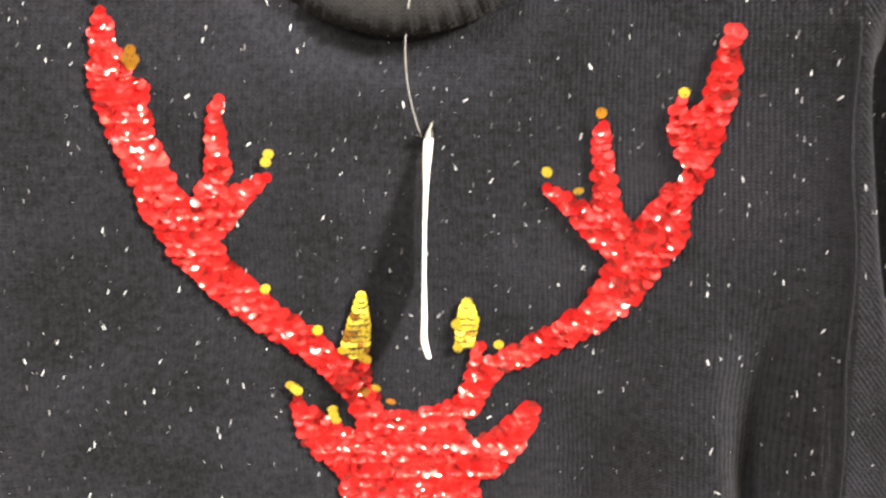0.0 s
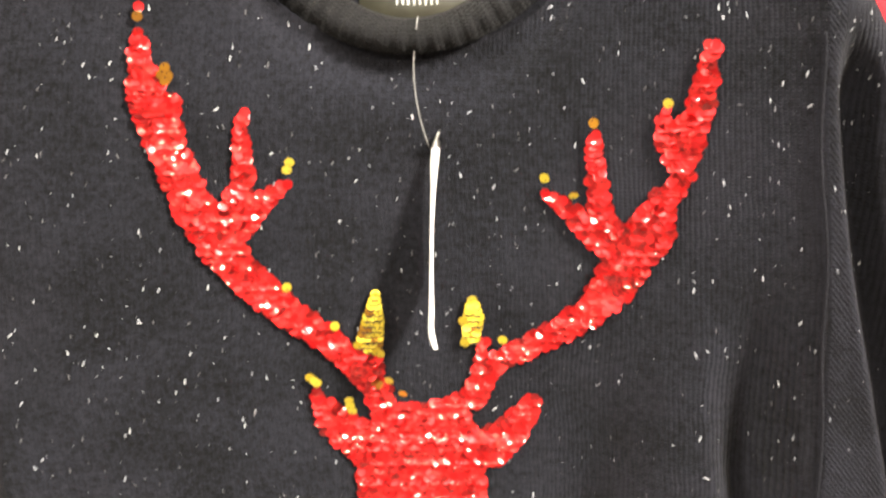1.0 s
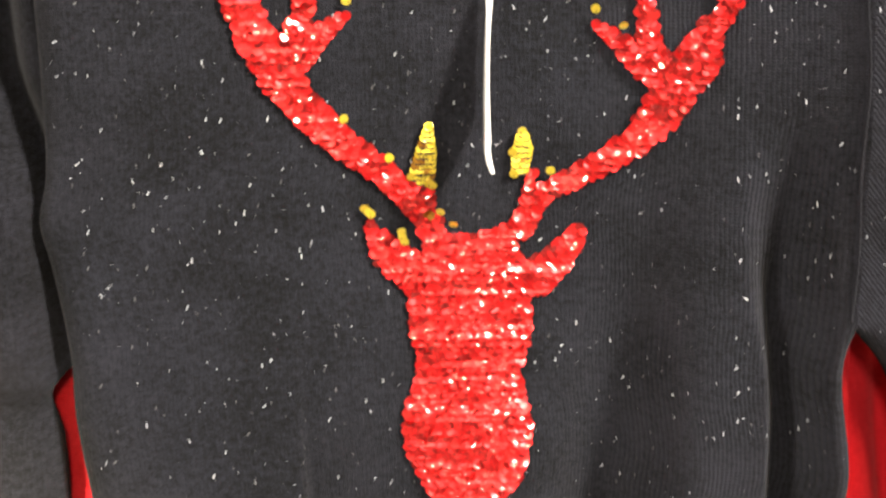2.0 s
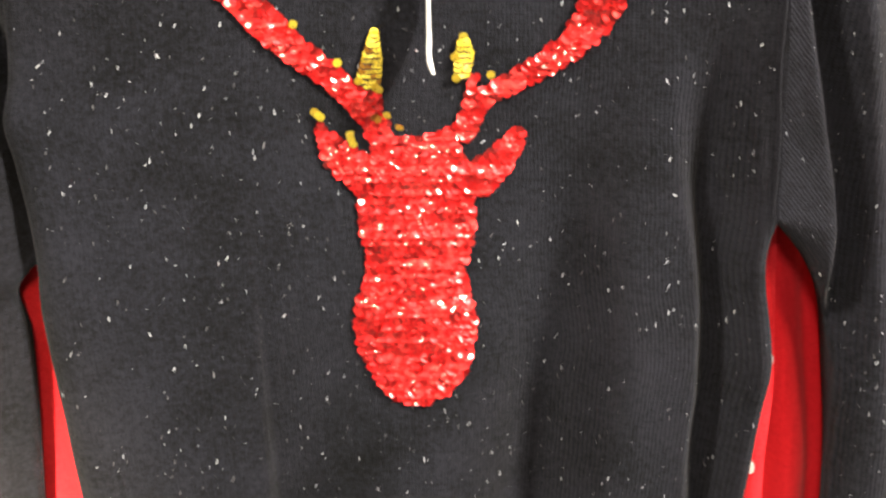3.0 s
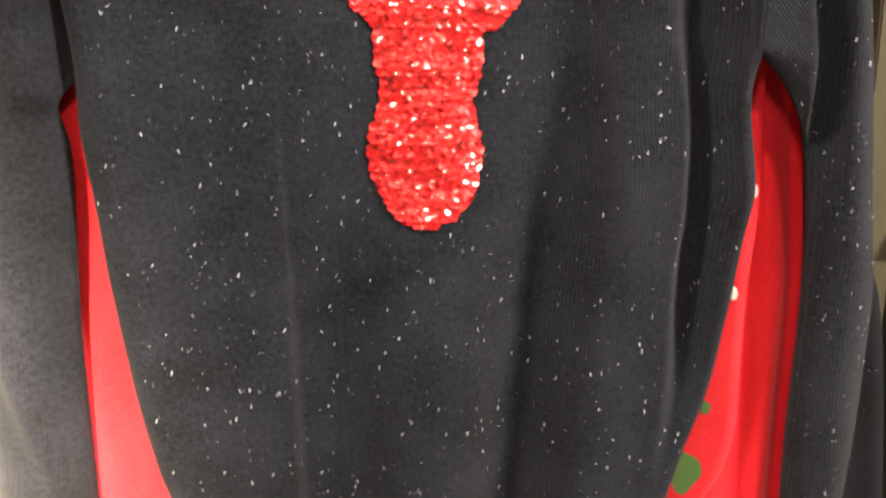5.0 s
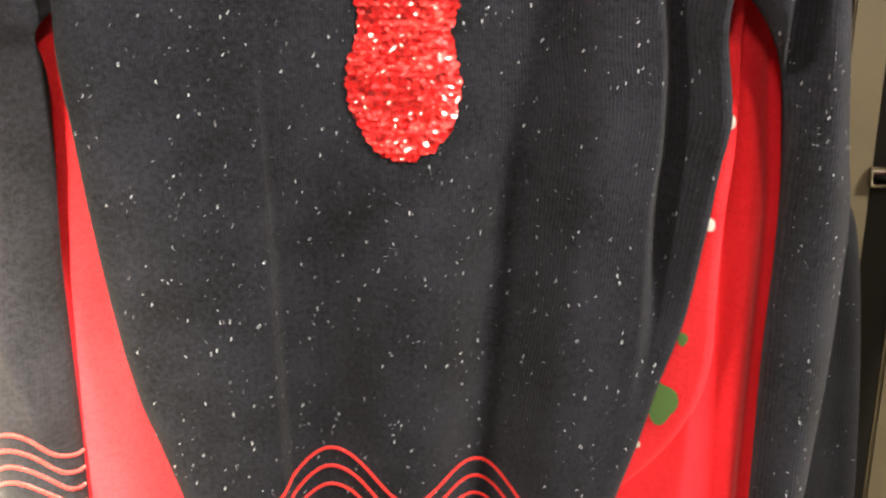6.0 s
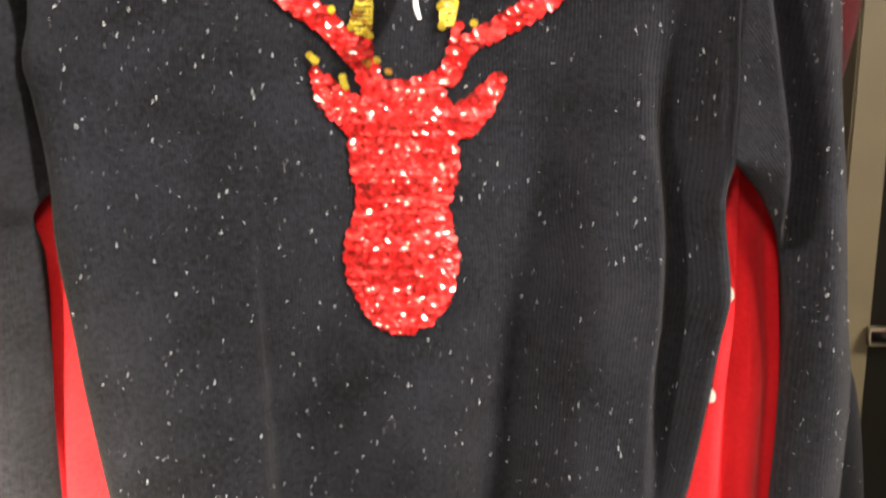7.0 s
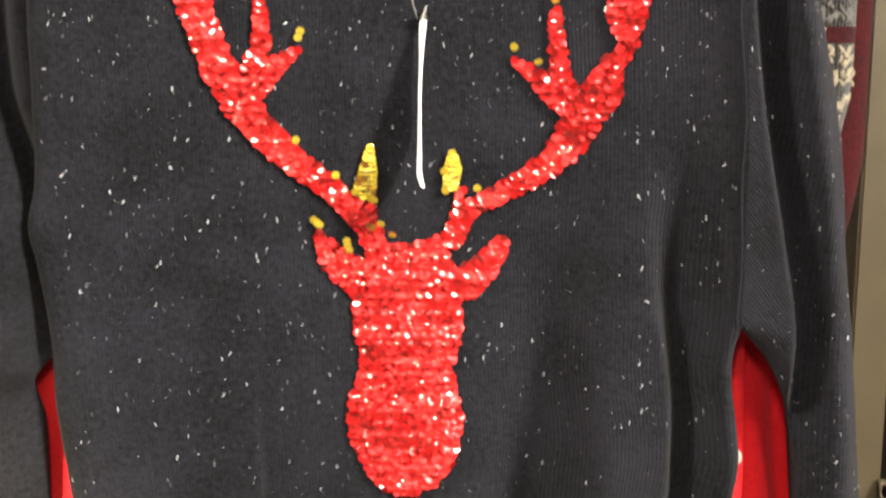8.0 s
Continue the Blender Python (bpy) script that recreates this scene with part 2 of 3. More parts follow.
edge_right = curve_of([(0.64, 0.140), (0.768, 0.1725), (0.808, 0.1815), (0.87, 0.1965), (0.935, 0.2045), (0.997, 0.2110), (1.035, 0.2150), (1.094, 0.2080), (1.134, 0.2085), (1.25, 0.205), (1.35, 0.196), (1.43, 0.190), (1.48, 0.180)])
PIT_LEFT, PIT_RIGHT = 1.100, 1.134


def folds(x, z):
    """Hanging folds: how far the cloth lies back."""
    low = step(1.12, 0.86, z)
    d = 0.009 * low * bell((x + 0.092 + 0.02 * (z - 0.9)) / 0.034)
    d += 0.016 * low * step(-0.1270, -0.1200, x + 0.03 * (z - 0.9)) * step(-0.03, -0.10, x)
    d += 0.035 * step(1.28, 0.92, z) * bell((x - 0.062 - 0.09 * (z - 0.9)) / 0.031)
    q = x - 0.1720 + 0.06 * (max(z, 1.0) - 1.05) + 0.05 * max(0.0, 1.0 - z) - 0.002 * math.sin(z * 31)
    d += 0.032 * step(1.28, 1.12, z) * step(0.74, 0.98, z) * step(-0.009 - 0.012 * step(1.08, 1.22, z), 0.004 + 0.008 * step(1.08, 1.22, z), q) * step(0.036, 0.004, q)
    d -= 0.012 * step(1.28, 1.05, z) * bell((x - 0.118 - 0.05 * (z - 0.95)) / 0.030)
    d -= 0.010 * step(1.1, 0.9, z) * bell((x + 0.005) / 0.032)
    d += 0.006 * step(1.38, 1.28, z) * step(1.12, 1.2, z) * bell((x + 0.255) / 0.018)
    d -= 0.005 * low * bell((x + 0.18) / 0.03)
    d += 0.007 * bell((z - neck_outer(x) + 0.006) / 0.016) * step(0.13, 0.09, abs(x - AXIS))
    d -= 0.0010 * low * bell((x + 0.128 + 0.03 * (z - 0.9)) / 0.005)
    d += 0.0022 * noise.noise(Vector((x * 14, z * 7, 3.0))) + 0.0008 * noise.noise(Vector((x * 60, z * 30, 1.0)))
    return d


def plain_front(x, z):
    return depth(z) - (1.6 if x > 0 else 0.85) * x * x


def front(x, z):
    return plain_front(x, z) + folds(x, z)


def roll_back(q, width, deep):
    """How far the cloth turns back q metres inside an edge."""
    s = min(1, max(0, 1 - q / width))
    return deep * (1 - math.sqrt(max(0, 1 - s * s)))


neck_outer = curve_of([(-0.120, 1.452), (-0.107, 1.430), (-0.0923, 1.4120), (-0.063, 1.3975), (-0.024, 1.3900), (0.0124, 1.3920), (0.0486, 1.4070), (0.066, 1.430), (0.078, 1.452)])


def shoulder(x):
    q = abs(x - AXIS)
    return 1.475 - 0.25 * (q - 0.095) - 1.0 * max(0, q - 0.18) ** 2


def front_top(x):
    return neck_outer(x) + 0.004 if -0.120 < x < 0.078 else shoulder(x)


def body_point(s, z, back=False):
    xl, xr = edge_left(z), edge_right(z)
    x = xl + (xr - xl) * s
    free_l, free_r = step(1.42, 1.33, z), step(PIT_RIGHT + 0.005, PIT_RIGHT - 0.03, z)
    turn = free_l * roll_back(x - xl, 0.022, 0.024) + free_r * roll_back(xr - x, 0.016, 0.020)
    if back:
        q = min(x - xl, xr - x)
        puff = math.sin(math.pi * min(1, max(0, q / 0.10)) / 2)
        gap_l, gap_r = 0.024 * free_l + 0.010 * (1 - free_l), 0.020 * free_r + 0.010 * (1 - free_r)
        near = gap_l * (1 - s) + gap_r * s
        y = plain_front(x, z) + near + 0.018 * puff + 0.058 * step(1.30, 1.42, z) * bell((x - AXIS) / 0.10)
        if q < 1e-6:
            y = plain_front(x, z) + folds(x, z) + turn
        return (x, y, z)
    return (x, front(x, z) + turn, z)


jumper = thing("jumper", "black knitted jumper with silver flecks and red sequin reindeer", "jumper", (AXIS, 0.66, 1.15))
jumper.location = (0, 0, 0)
HEM = 0.665
NX, NZ = 320, 210


def body_sheet(back):
    rows, uvs = [], []
    tops = []
    for i in range(NX + 1):
        s = i / NX
        x = edge_left(1.43) + (edge_right(1.43) - edge_left(1.43)) * s
        tops.append(shoulder(x) if back else front_top(x))
        if back and abs(x - AXIS) < 0.095:
            tops[-1] = 1.452 + 0.6 * (x - AXIS) ** 2
    for j in range(NZ + 1):
        t = j / NZ
        r, w = [], []
        for i in range(NX + 1):
            s = i / NX
            z = HEM + t * (tops[i] - HEM)
            r.append(body_point(s, z, back))
            w.append((s * 0.46, z))
        rows.append(r)
        uvs.append(w)
    return rows, uvs


rows, uvs = body_sheet(False)
sheet("front_panel", rows, uvs, KNIT, jumper)
rows, uvs = body_sheet(True)
sheet("back_panel", rows, uvs, KNIT, jumper)

# ribbed welt at the hem
rows, uvs = [], []
for j in range(13):
    z = HEM - 0.048 * j / 12 + 0.003
    r, w = [], []
    for i in range(NX + 1):
        s = i / NX
        p = body_point(s, HEM)
        rib = 0.0012 * math.sin(s * 0.42 / 0.0065 * 2 * math.pi)
        r.append((p[0] * (1 - 0.0008 * j), p[1] - 0.002 + rib, z))
        w.append((s * 0.46, z))
    rows.append(r)
    uvs.append(w)
sheet("hem_welt", rows, uvs, RIB, jumper, "ribbed black welt")

# sleeves
right_in = curve_of([(0.66, 0.262), (0.782, 0.2592), (0.844, 0.2579), (0.93, 0.2590), (1.005, 0.2585), (1.06, 0.2520), (1.10, 0.2350), (1.131, 0.2095), (1.14, 0.205), (1.25, 0.203), (1.35, 0.194), (1.43, 0.188)])
right_out = curve_of([(0.66, 0.306), (0.744, 0.311), (0.836, 0.3155), (0.90, 0.3165), (0.96, 0.3155), (1.01, 0.308), (1.163, 0.2870), (1.266, 0.2712), (1.35, 0.2490), (1.396, 0.2320), (1.428, 0.2140), (1.436, 0.204)])
left_in = curve_of([(0.66, -0.2805), (0.80, -0.2818), (0.916, -0.2815), (1.01, -0.2775), (1.055, -0.2775), (1.083, -0.2820), (1.098, -0.272), (1.11, -0.260), (1.20, -0.256), (1.35, -0.250), (1.43, -0.240)])
left_out = curve_of([(0.66, -0.350), (0.85, -0.366), (1.05, -0.366), (1.20, -0.352), (1.32, -0.322), (1.40, -0.288), (1.428, -0.266), (1.436, -0.256)])
groove_right = curve_of([(1.02, 0.2560), (1.063, 0.2540), (1.139, 0.2490), (1.20, 0.2368), (1.277, 0.2200), (1.35, 0.2085), (1.40, 0.2045)])


def sleeve(name, inner, outer, pit, side):
    rows, uvs = [], []
    n, nz = 50, 190
    for j in range(nz + 1):
        z = 0.665 + (1.434 - 0.665) * j / nz
        xi, xo = inner(z), outer(z)
        free = step(pit + 0.004, pit - 0.03, z)
        r, w = [], []
        yi = front(xi, z) if z > pit else front(inner(pit), pit) * (1 - 0.0) + 0.03 * (pit - z)
        yi += 0.006 * step(pit, pit - 0.2, z)
        if side < 0:
            yi = 0.606 - 0.012 * step(1.25, 1.43, z) + 0.02 * step(1.1, 0.7, z)
        yo = yi + (0.012 if side > 0 else 0.004)
        wide = abs(xo - xi)
        for i in range(2 * n):
            if i < n:
                p = i / (n - 1)
                x = xi + (xo - xi) * p
                y = yi + (yo - yi) * p * p - 0.010 * math.sin(math.pi * p) ** 2 * step(1.43, 1.30, z)
                if side > 0:
                    y -= 0.006 * step(0.98, 1.26, z) * (1 - math.exp(-p * wide / 0.020))
                y += free * (roll_back(p * wide, 0.014, 0.016) if side > 0 else roll_back(p * wide, 0.058, 0.030))
                y += roll_back((1 - p) * wide, 0.022, 0.022)
                if side > 0:
                    g = groove_right(z)
                    on = step(1.41, 1.36, z) * step(1.01, 1.10, z)
                    y += 0.037 * on * step(-0.009, 0.003, x - g) * step(0.034, 0.002, x - g) - 0.006 * on * bell((x - g - 0.022) / 0.014)
                    y -= 0.005 * step(1.12, 1.0, z) * bell((p - 0.55) / 0.25)
                else:
                    y -= 0.007 * step(1.0, 0.88, z) * bell((x + 0.338 - 0.24 * (0.93 - z)) / 0.009)
                    y += 0.034 * step(1.43, 1.34, z) * step(1.07, 1.11, z) * bell((x + 0.2695 + 0.02 * step(1.2, 1.3, z)) / 0.012)
                y += 0.0022 * noise.noise(Vector((x * 20, z * 8, 7.0 * side)))
            else:
                p = 1 - (i - n + 1) / (n + 1)
                x = xi + (xo - xi) * p
                y = yi + (yo - yi) * p + (0.020 if side > 0 else 0.022 + 0.010 * (1 - p)) + (0.040 if side > 0 else 0.010) * math.sin(math.pi * p)
                if side > 0:
                    y += 0.034 * math.sqrt(max(0.0, math.sin(math.pi * p))) * step(0.90, 1.04, z) * step(1.40, 1.30, z)
            r.append((x, y, z))
            slant = 0.75 * max(0.0, z - pit + 0.03) * step(0.004, -0.004, x - groove_right(z)) if side > 0 else 0
            w.append(((1 if i < n else -1) * (abs(x) + slant) + (0.7 if side > 0 else -0.2), z))
        rows.append(r)
        uvs.append(w)
    return sheet(name, rows, uvs, KNIT, jumper, closed=True)


sleeve("sleeve", right_in, right_out, PIT_RIGHT, 1)
sleeve("sleeve", left_in, left_out, PIT_LEFT, -1)

# raised seam where a sleeve is set into the body
pts = []
for k in range(150):
    z = PIT_RIGHT + 0.002 + 0.262 * k / 149
    x = edge_right(z) - 0.003 + 0.001 * math.sin(z * 60)
    pts.append((x + 0.0003 * math.sin(k * 1.9), front(x, z) - 0.0004 + 0.0003 * math.cos(k * 2.3), z))
part("armhole_seam", tube(pts, 0.0010, 8), KNIT, jumper)

# collar: a ribbed band round the neck
rows, uvs = [], []
STEPS = 400
for k in range(15):
    a = k / 14
    r, w = [], []
    for i in range(STEPS + 1):
        q = 2 * math.pi * i / STEPS
        sx, cy = math.sin(q), math.cos(q)
        face = (1 + cy) / 2
        wide = 0.112 * (1 - a) + 0.084 * a
        lift = 0.1375 * (1 - cy) - 0.0525 * (1 - cy) ** 2
        zo = 1.3885 + lift
        x = AXIS + wide * sx
        band = 0.0225
        z = zo + band * a * (0.35 + 0.65 * face)
        yf = plain_front(x, 1.40)
        y = yf + 0.092 * (1 - face) ** 0.9 - (0.0045 + 0.0055 * face) * math.sin(math.pi * min(1, a + 0.16)) + 0.012 * a * a * face
        if k in (13, 14):
            y += 0.003 * (k - 12) * (1 if cy > 0 else -1)
            z -= 0.001 * (k - 12)
        ribs = 0.0015 * math.cos(i / STEPS * 2 * math.pi * 66) * math.sin(math.pi * min(1, 0.12 + a))
        r.append((x, y - 0.0002 + 0.004 * (1 - a) ** 4 * (1 if cy > 0 else 0) + ribs * (1 if cy > 0 else -1), z))
        w.append((i / STEPS * 0.55, z))
    rows.append(r)
    uvs.append(w)
sheet("collar", rows, uvs, RIB, jumper, "ribbed black crew collar")

# woven neck label with a plain bar for its mark
label_part = part("neck_label", box(-0.056, 0.018, 0.6960, 0.6975, 1.400, 1.4325, 0.0004, 1), SATIN, jumper, "olive satin neck label with white mark")
for k in range(8):
    x = -0.0335 + 0.0035 * k
    part("mark", box(x, x + 0.0011, 0.6952, 0.6959, 1.4185, 1.4245, 0.0002, 1), WHITEPRINT, label_part)

# ---- the reindeer: strokes and a head outline filled with rows of sequins ----
STROKES = [
    [(-0.1654, 1.4030, 0.0036), (-0.1671, 1.3882, 0.0068), (-0.1637, 1.3669, 0.0118), (-0.1586, 1.3481, 0.0126), (-0.1524, 1.3257, 0.0112), (-0.1433, 1.3025, 0.0132)],
    [(-0.1433, 1.3025, 0.0132), (-0.1306, 1.2769, 0.0136), (-0.1154, 1.2574, 0.0118), (-0.0960, 1.2392, 0.0104), (-0.0738, 1.2205, 0.0094), (-0.0576, 1.2036, 0.0088), (-0.0428, 1.1830, 0.0100)],
    [(-0.1521, 1.3667, 0.0056), (-0.1551, 1.3512, 0.0078)],
    [(-0.1150, 1.3575, 0.0038), (-0.1161, 1.3409, 0.0056), (-0.1167, 1.3215, 0.0075), (-0.1229, 1.2986, 0.0100)],
    [(-0.0913, 1.3161, 0.0032), (-0.1024, 1.3107, 0.0060), (-0.1184, 1.2951, 0.0094), (-0.1318, 1.2821, 0.0115)],
    [(-0.0499, 1.2083, 0.0096), (-0.0477, 1.1942, 0.0085)],
    [(0.1405, 1.3907, 0.0054), (0.1385, 1.3715, 0.0070), (0.1348, 1.3534, 0.0090), (0.1289, 1.3409, 0.0128), (0.1273, 1.3340, 0.0110)],
    [(0.1311, 1.3220, 0.0054), (0.1197, 1.3080, 0.0088), (0.1153, 1.2926, 0.0138), (0.1030, 1.2753, 0.0156), (0.0958, 1.2580, 0.0138), (0.0821, 1.2399, 0.0106)],
    [(0.0821, 1.2399, 0.0106), (0.0579, 1.2226, 0.0085), (0.0363, 1.2109, 0.0077), (0.0210, 1.2014, 0.0085), (0.0141, 1.1828, 0.0092)],
    [(0.1185, 1.3547, 0.0052), (0.1197, 1.3407, 0.0066)],
    [(0.0813, 1.3432, 0.0046), (0.0828, 1.3240, 0.0067), (0.0857, 1.3013, 0.0080), (0.0935, 1.2816, 0.0120)],
    [(0.0558, 1.3104, 0.0036), (0.0694, 1.3001, 0.0060), (0.0839, 1.2862, 0.0100)],
    [(-0.0820, 1.1852, 0.0054), (-0.0716, 1.1676, 0.0114), (-0.0520, 1.1524, 0.0156)],
    [(0.0511, 1.1833, 0.0050), (0.0417, 1.1674, 0.0107), (0.0245, 1.1505, 0.0142)],
    [(0.0190, 1.2180, 0.0050), (0.0180, 1.2090, 0.0050)],
]
CONES = [
    [(-0.0449, 1.2506, 0.0022), (-0.0464, 1.2343, 0.0062), (-0.0486, 1.2206, 0.0082)],
    [(0.0130, 1.2482, 0.0022), (0.0136, 1.2340, 0.0064), (0.0122, 1.2214, 0.0050)],
]
HEAD = [(0.9885, -0.0290, -0.0120), (0.9905, -0.0350, -0.0060), (0.9935, -0.0405, 0.0000), (1.0000, -0.0475, 0.0090), (1.0113, -0.0529, 0.0168), (1.0294, -0.0620, 0.0221), (1.0471, -0.0643, 0.0237),
        (1.0646, -0.0621, 0.0206), (1.0861, -0.0552, 0.0167), (1.0991, -0.0564, 0.0203), (1.1162, -0.0591, 0.0234), (1.1333, -0.0601, 0.0233), (1.1501, -0.0567, 0.0211), (1.1709, -0.0517, 0.0136), (1.1860, -0.0440, 0.0090)]
head_left = curve_of([(z, a) for z, a, c in HEAD])
head_right = curve_of([(z, c) for z, a, c in HEAD])


def in_stroke(x, z, nodes_, erode=0.0021):
    for (x0, z0, r0), (x1, z1, r1) in zip(nodes_, nodes_[1:]):
        dx, dz = x1 - x0, z1 - z0
        t = min(1, max(0, ((x - x0) * dx + (z - z0) * dz) / (dx * dx + dz * dz)))
        if math.hypot(x - x0 - t * dx, z - z0 - t * dz) < r0 + t * (r1 - r0) - erode:
            return True
    return False


def in_reindeer(x, z):
    if 0.9885 < z < 1.184 and head_left(z) + 0.0026 < x < head_right(z) - 0.0026:
        crown = 1.1775 + 9.0 * (x - AXIS + 0.002) ** 2
        if z < crown:
            return True
    return any(in_stroke(x, z, s) for s in STROKES)


def sequin_points(sides=10, r=0.0029):
    pts = [(0, -0.00022, 0)]
    pts += [(0.72 * r * math.cos(a), -0.00022, 0.72 * r * math.sin(a)) for a in (2 * math.pi * k / sides for k in range(sides))]
    pts += [(r * math.cos(a), -0.00030, r * math.sin(a)) for a in (2 * math.pi * k / sides for k in range(sides))]
    faces = []
    for k in range(sides):
        n = (k + 1) % sides
        faces.append((0, 1 + n, 1 + k))
        faces.append((1 + k, 1 + n, 1 + sides + n, 1 + sides + k))
    o = len(pts)
    # dark disc added in place of an open, shaded sewing hole
    pts += [(0.17 * r * math.cos(a), -0.00042, 0.55 * r + 0.17 * r * math.sin(a)) for a in (2 * math.pi * k / 5 for k in range(5))]
    faces.append((o + 4, o + 3, o + 2, o + 1, o))
    return [Vector(p) for p in pts], faces


SEQ_V, SEQ_F = sequin_points()
rng = random.Random(7)


def slope(x, z):
    e = 0.004
    return Vector(((front(x + e, z) - front(x - e, z)) / (2 * e), -1, (front(x, z + e) - front(x, z - e)) / (2 * e))).normalized()


def sequin_pose(x, z, lift, shingle, loose, side=0.0, upside=0):
    n = slope(x, z)
    turn = Vector((0, -1, 0)).rotation_difference(n).to_matrix().to_4x4()
    spin = Matrix.Rotation(radians(upside + rng.gauss(0, 25)), 4, "Y")
    tilt = Euler((radians(shingle + rng.gauss(0, loose)), 0, radians(side + rng.gauss(0, loose)))).to_matrix().to_4x4()
    return Matrix.Translation(Vector((x, front(x, z), z)) + n * lift) @ turn @ tilt @ spin


motif = new("reindeer_motif")
motif.parent = jumper
motif.empty_display_size = 0.02
tagged(motif, "red flip-sequin reindeer head with gold ear tips")
sequin_meshes = {}
for key, mat in (("red", RED), ("gold", GOLD), ("amber", AMBER), ("gap_shade", ROW_SHADE)):
    me = mesh_of("sequin", SEQ_V, SEQ_F, mat, smooth=False)
    me.materials.append(HOLE)
    me.polygons[len(SEQ_F) - 1].material_index = 1
    sequin_meshes[key] = me


def loose_sequin(kind_, m, label=""):
    ob = new("sequin", sequin_meshes[kind_])
    ob.parent = motif
    ob.matrix_basis = m
    return tagged(ob, label)


ROWSTEP, SEQSTEP = 0.0022, 0.0037
many_v, many_f, single = [], [], 0
j = 0
z = 0.9900
while z < 1.410:
    j += 1
    x = -0.18 + (j % 2) * SEQSTEP / 2 + rng.uniform(-0.0006, 0.0006)
    lay = rng.gauss(0, 8)
    sag = rng.uniform(-0.00055, 0.00055)
    while x < 0.16:
        xx, zz = x + rng.gauss(0, 0.0003), z + sag + 0.0006 * noise.noise(Vector((x * 60, z * 90, 2))) + rng.gauss(0, 0.00015)
        if in_reindeer(xx, zz):
            loose = 16 if rng.random() < 0.36 else 4
            wave = 7 * noise.noise(Vector((xx * 38, zz * 55, 5))) + 24 * step(0.20, 0.34, noise.noise(Vector((xx * 24, zz * 240, 9))))
            turned = step(-0.006, 0.016, xx) * step(0.99, 1.03, zz) * step(1.30, 1.25, zz)
            m = sequin_pose(xx, zz, 0.0020 + rng.uniform(0, 0.0003), -13 - 5 * turned + lay + wave, loose, 9 * turned)
            if 1.150 < zz < 1.1735 and single < 230:
                single += 1
                loose_sequin("red", m)
            else:
                o = len(many_v)
                many_v += [m @ v for v in SEQ_V]
                many_f += [tuple(o + q for q in f) for f in SEQ_F]
        x += SEQSTEP
    z += ROWSTEP
ob = new("sequin_cover", mesh_of("sequin_cover", many_v, many_f, RED, smooth=False))
ob.data.materials.append(HOLE)
ob.data.polygons.foreach_set("material_index", np.tile([0] * (len(SEQ_F) - 1) + [1], len(many_f) // len(SEQ_F)).astype(np.int32))
ob.parent = motif
tagged(ob, "overlapping red sequins in rows", kind="stuff")

# the gold cones: clear rows, each lapping the one below, with added dark discs as the shade between
for cone, tip in ((CONES[0], 1.2500), (CONES[1], 1.2478)):
    z = 1.2150
    while z < tip:
        xs = [q * 0.0005 for q in range(-140, 80) if in_stroke(q * 0.0005, z, cone, 0.0022)]
        n = max(1, round((xs[-1] - xs[0]) / 0.0034) + 1) if xs else 0
        lean = rng.gauss(0, 7)
        for i in range(n):
            x = (xs[0] + xs[-1]) / 2 if n == 1 else xs[0] + (xs[-1] - xs[0]) * i / (n - 1)
            loose_sequin("amber" if rng.random() < 0.15 else "gold", sequin_pose(x, z + rng.gauss(0, 0.00015), 0.0034, -17 + lean, 3, 0, 180), "gold sequin")
            loose_sequin("gap_shade", sequin_pose(x, z - 0.0014 + rng.gauss(0, 0.0002), 0.0029, -17, 2, 0, 180), "dark disc painting the shade between gold rows")
        z += 0.0034
for x, z in ((0.0547, 1.3196), (0.0713, 1.3101), (0.1204, 1.3623), (-0.0921, 1.3253), (-0.0906, 1.3295), (-0.0962, 1.2554), (-0.0690, 1.2301), (0.0312, 1.2213),
             (-0.0852, 1.1982), (-0.0829, 1.1959), (-0.0813, 1.1944), (-0.0623, 1.1824), (-0.0617, 1.1788), (-0.0604, 1.1755), (-0.0293, 1.1864), (-0.0374, 1.1947), (-0.0560, 1.2180),
             (-0.0425, 1.2120), (-0.0450, 1.2135), (0.0085, 1.2190), (0.0075, 1.2330), (-0.0449, 1.2485), (0.0130, 1.2465)):
    loose_sequin("gold", sequin_pose(x, z, 0.0042, 14, 9, 0, 180), "gold sequin flipped over")
for x, z in ((-0.1543, 1.3827), (-0.1563, 1.3791), (-0.1529, 1.3784), (-0.1545, 1.3760), (-0.1661, 1.4100), (-0.0460, 1.1934), (-0.0436, 1.1919), (0.0813, 1.3510)):
    loose_sequin("amber", sequin_pose(x, z, 0.0045, 4, 10), "dull amber sequin")
loose_sequin("red", sequin_pose(-0.1650, 1.4150, 0.004, -12, 4))

# ---- silver flecks knitted in ----
fv, ff = [], []


def fleck(p, n, length, width, lean):
    side = Vector((math.cos(lean), 0, math.sin(lean)))
    side = (side - n * side.dot(n)).normalized()
    other = n.cross(side)
    o = len(fv)
    q = p + n * 0.0006
    fv.extend([q - side * length - other * width, q + side * length - other * width * 0.6, q + side * length + other * width * 0.6, q - side * length + other * width, q + n * width * 1.2])
    ff.extend([(o, o + 1, o + 4), (o + 1, o + 2, o + 4), (o + 2, o + 3, o + 4), (o + 3, o, o + 4)])


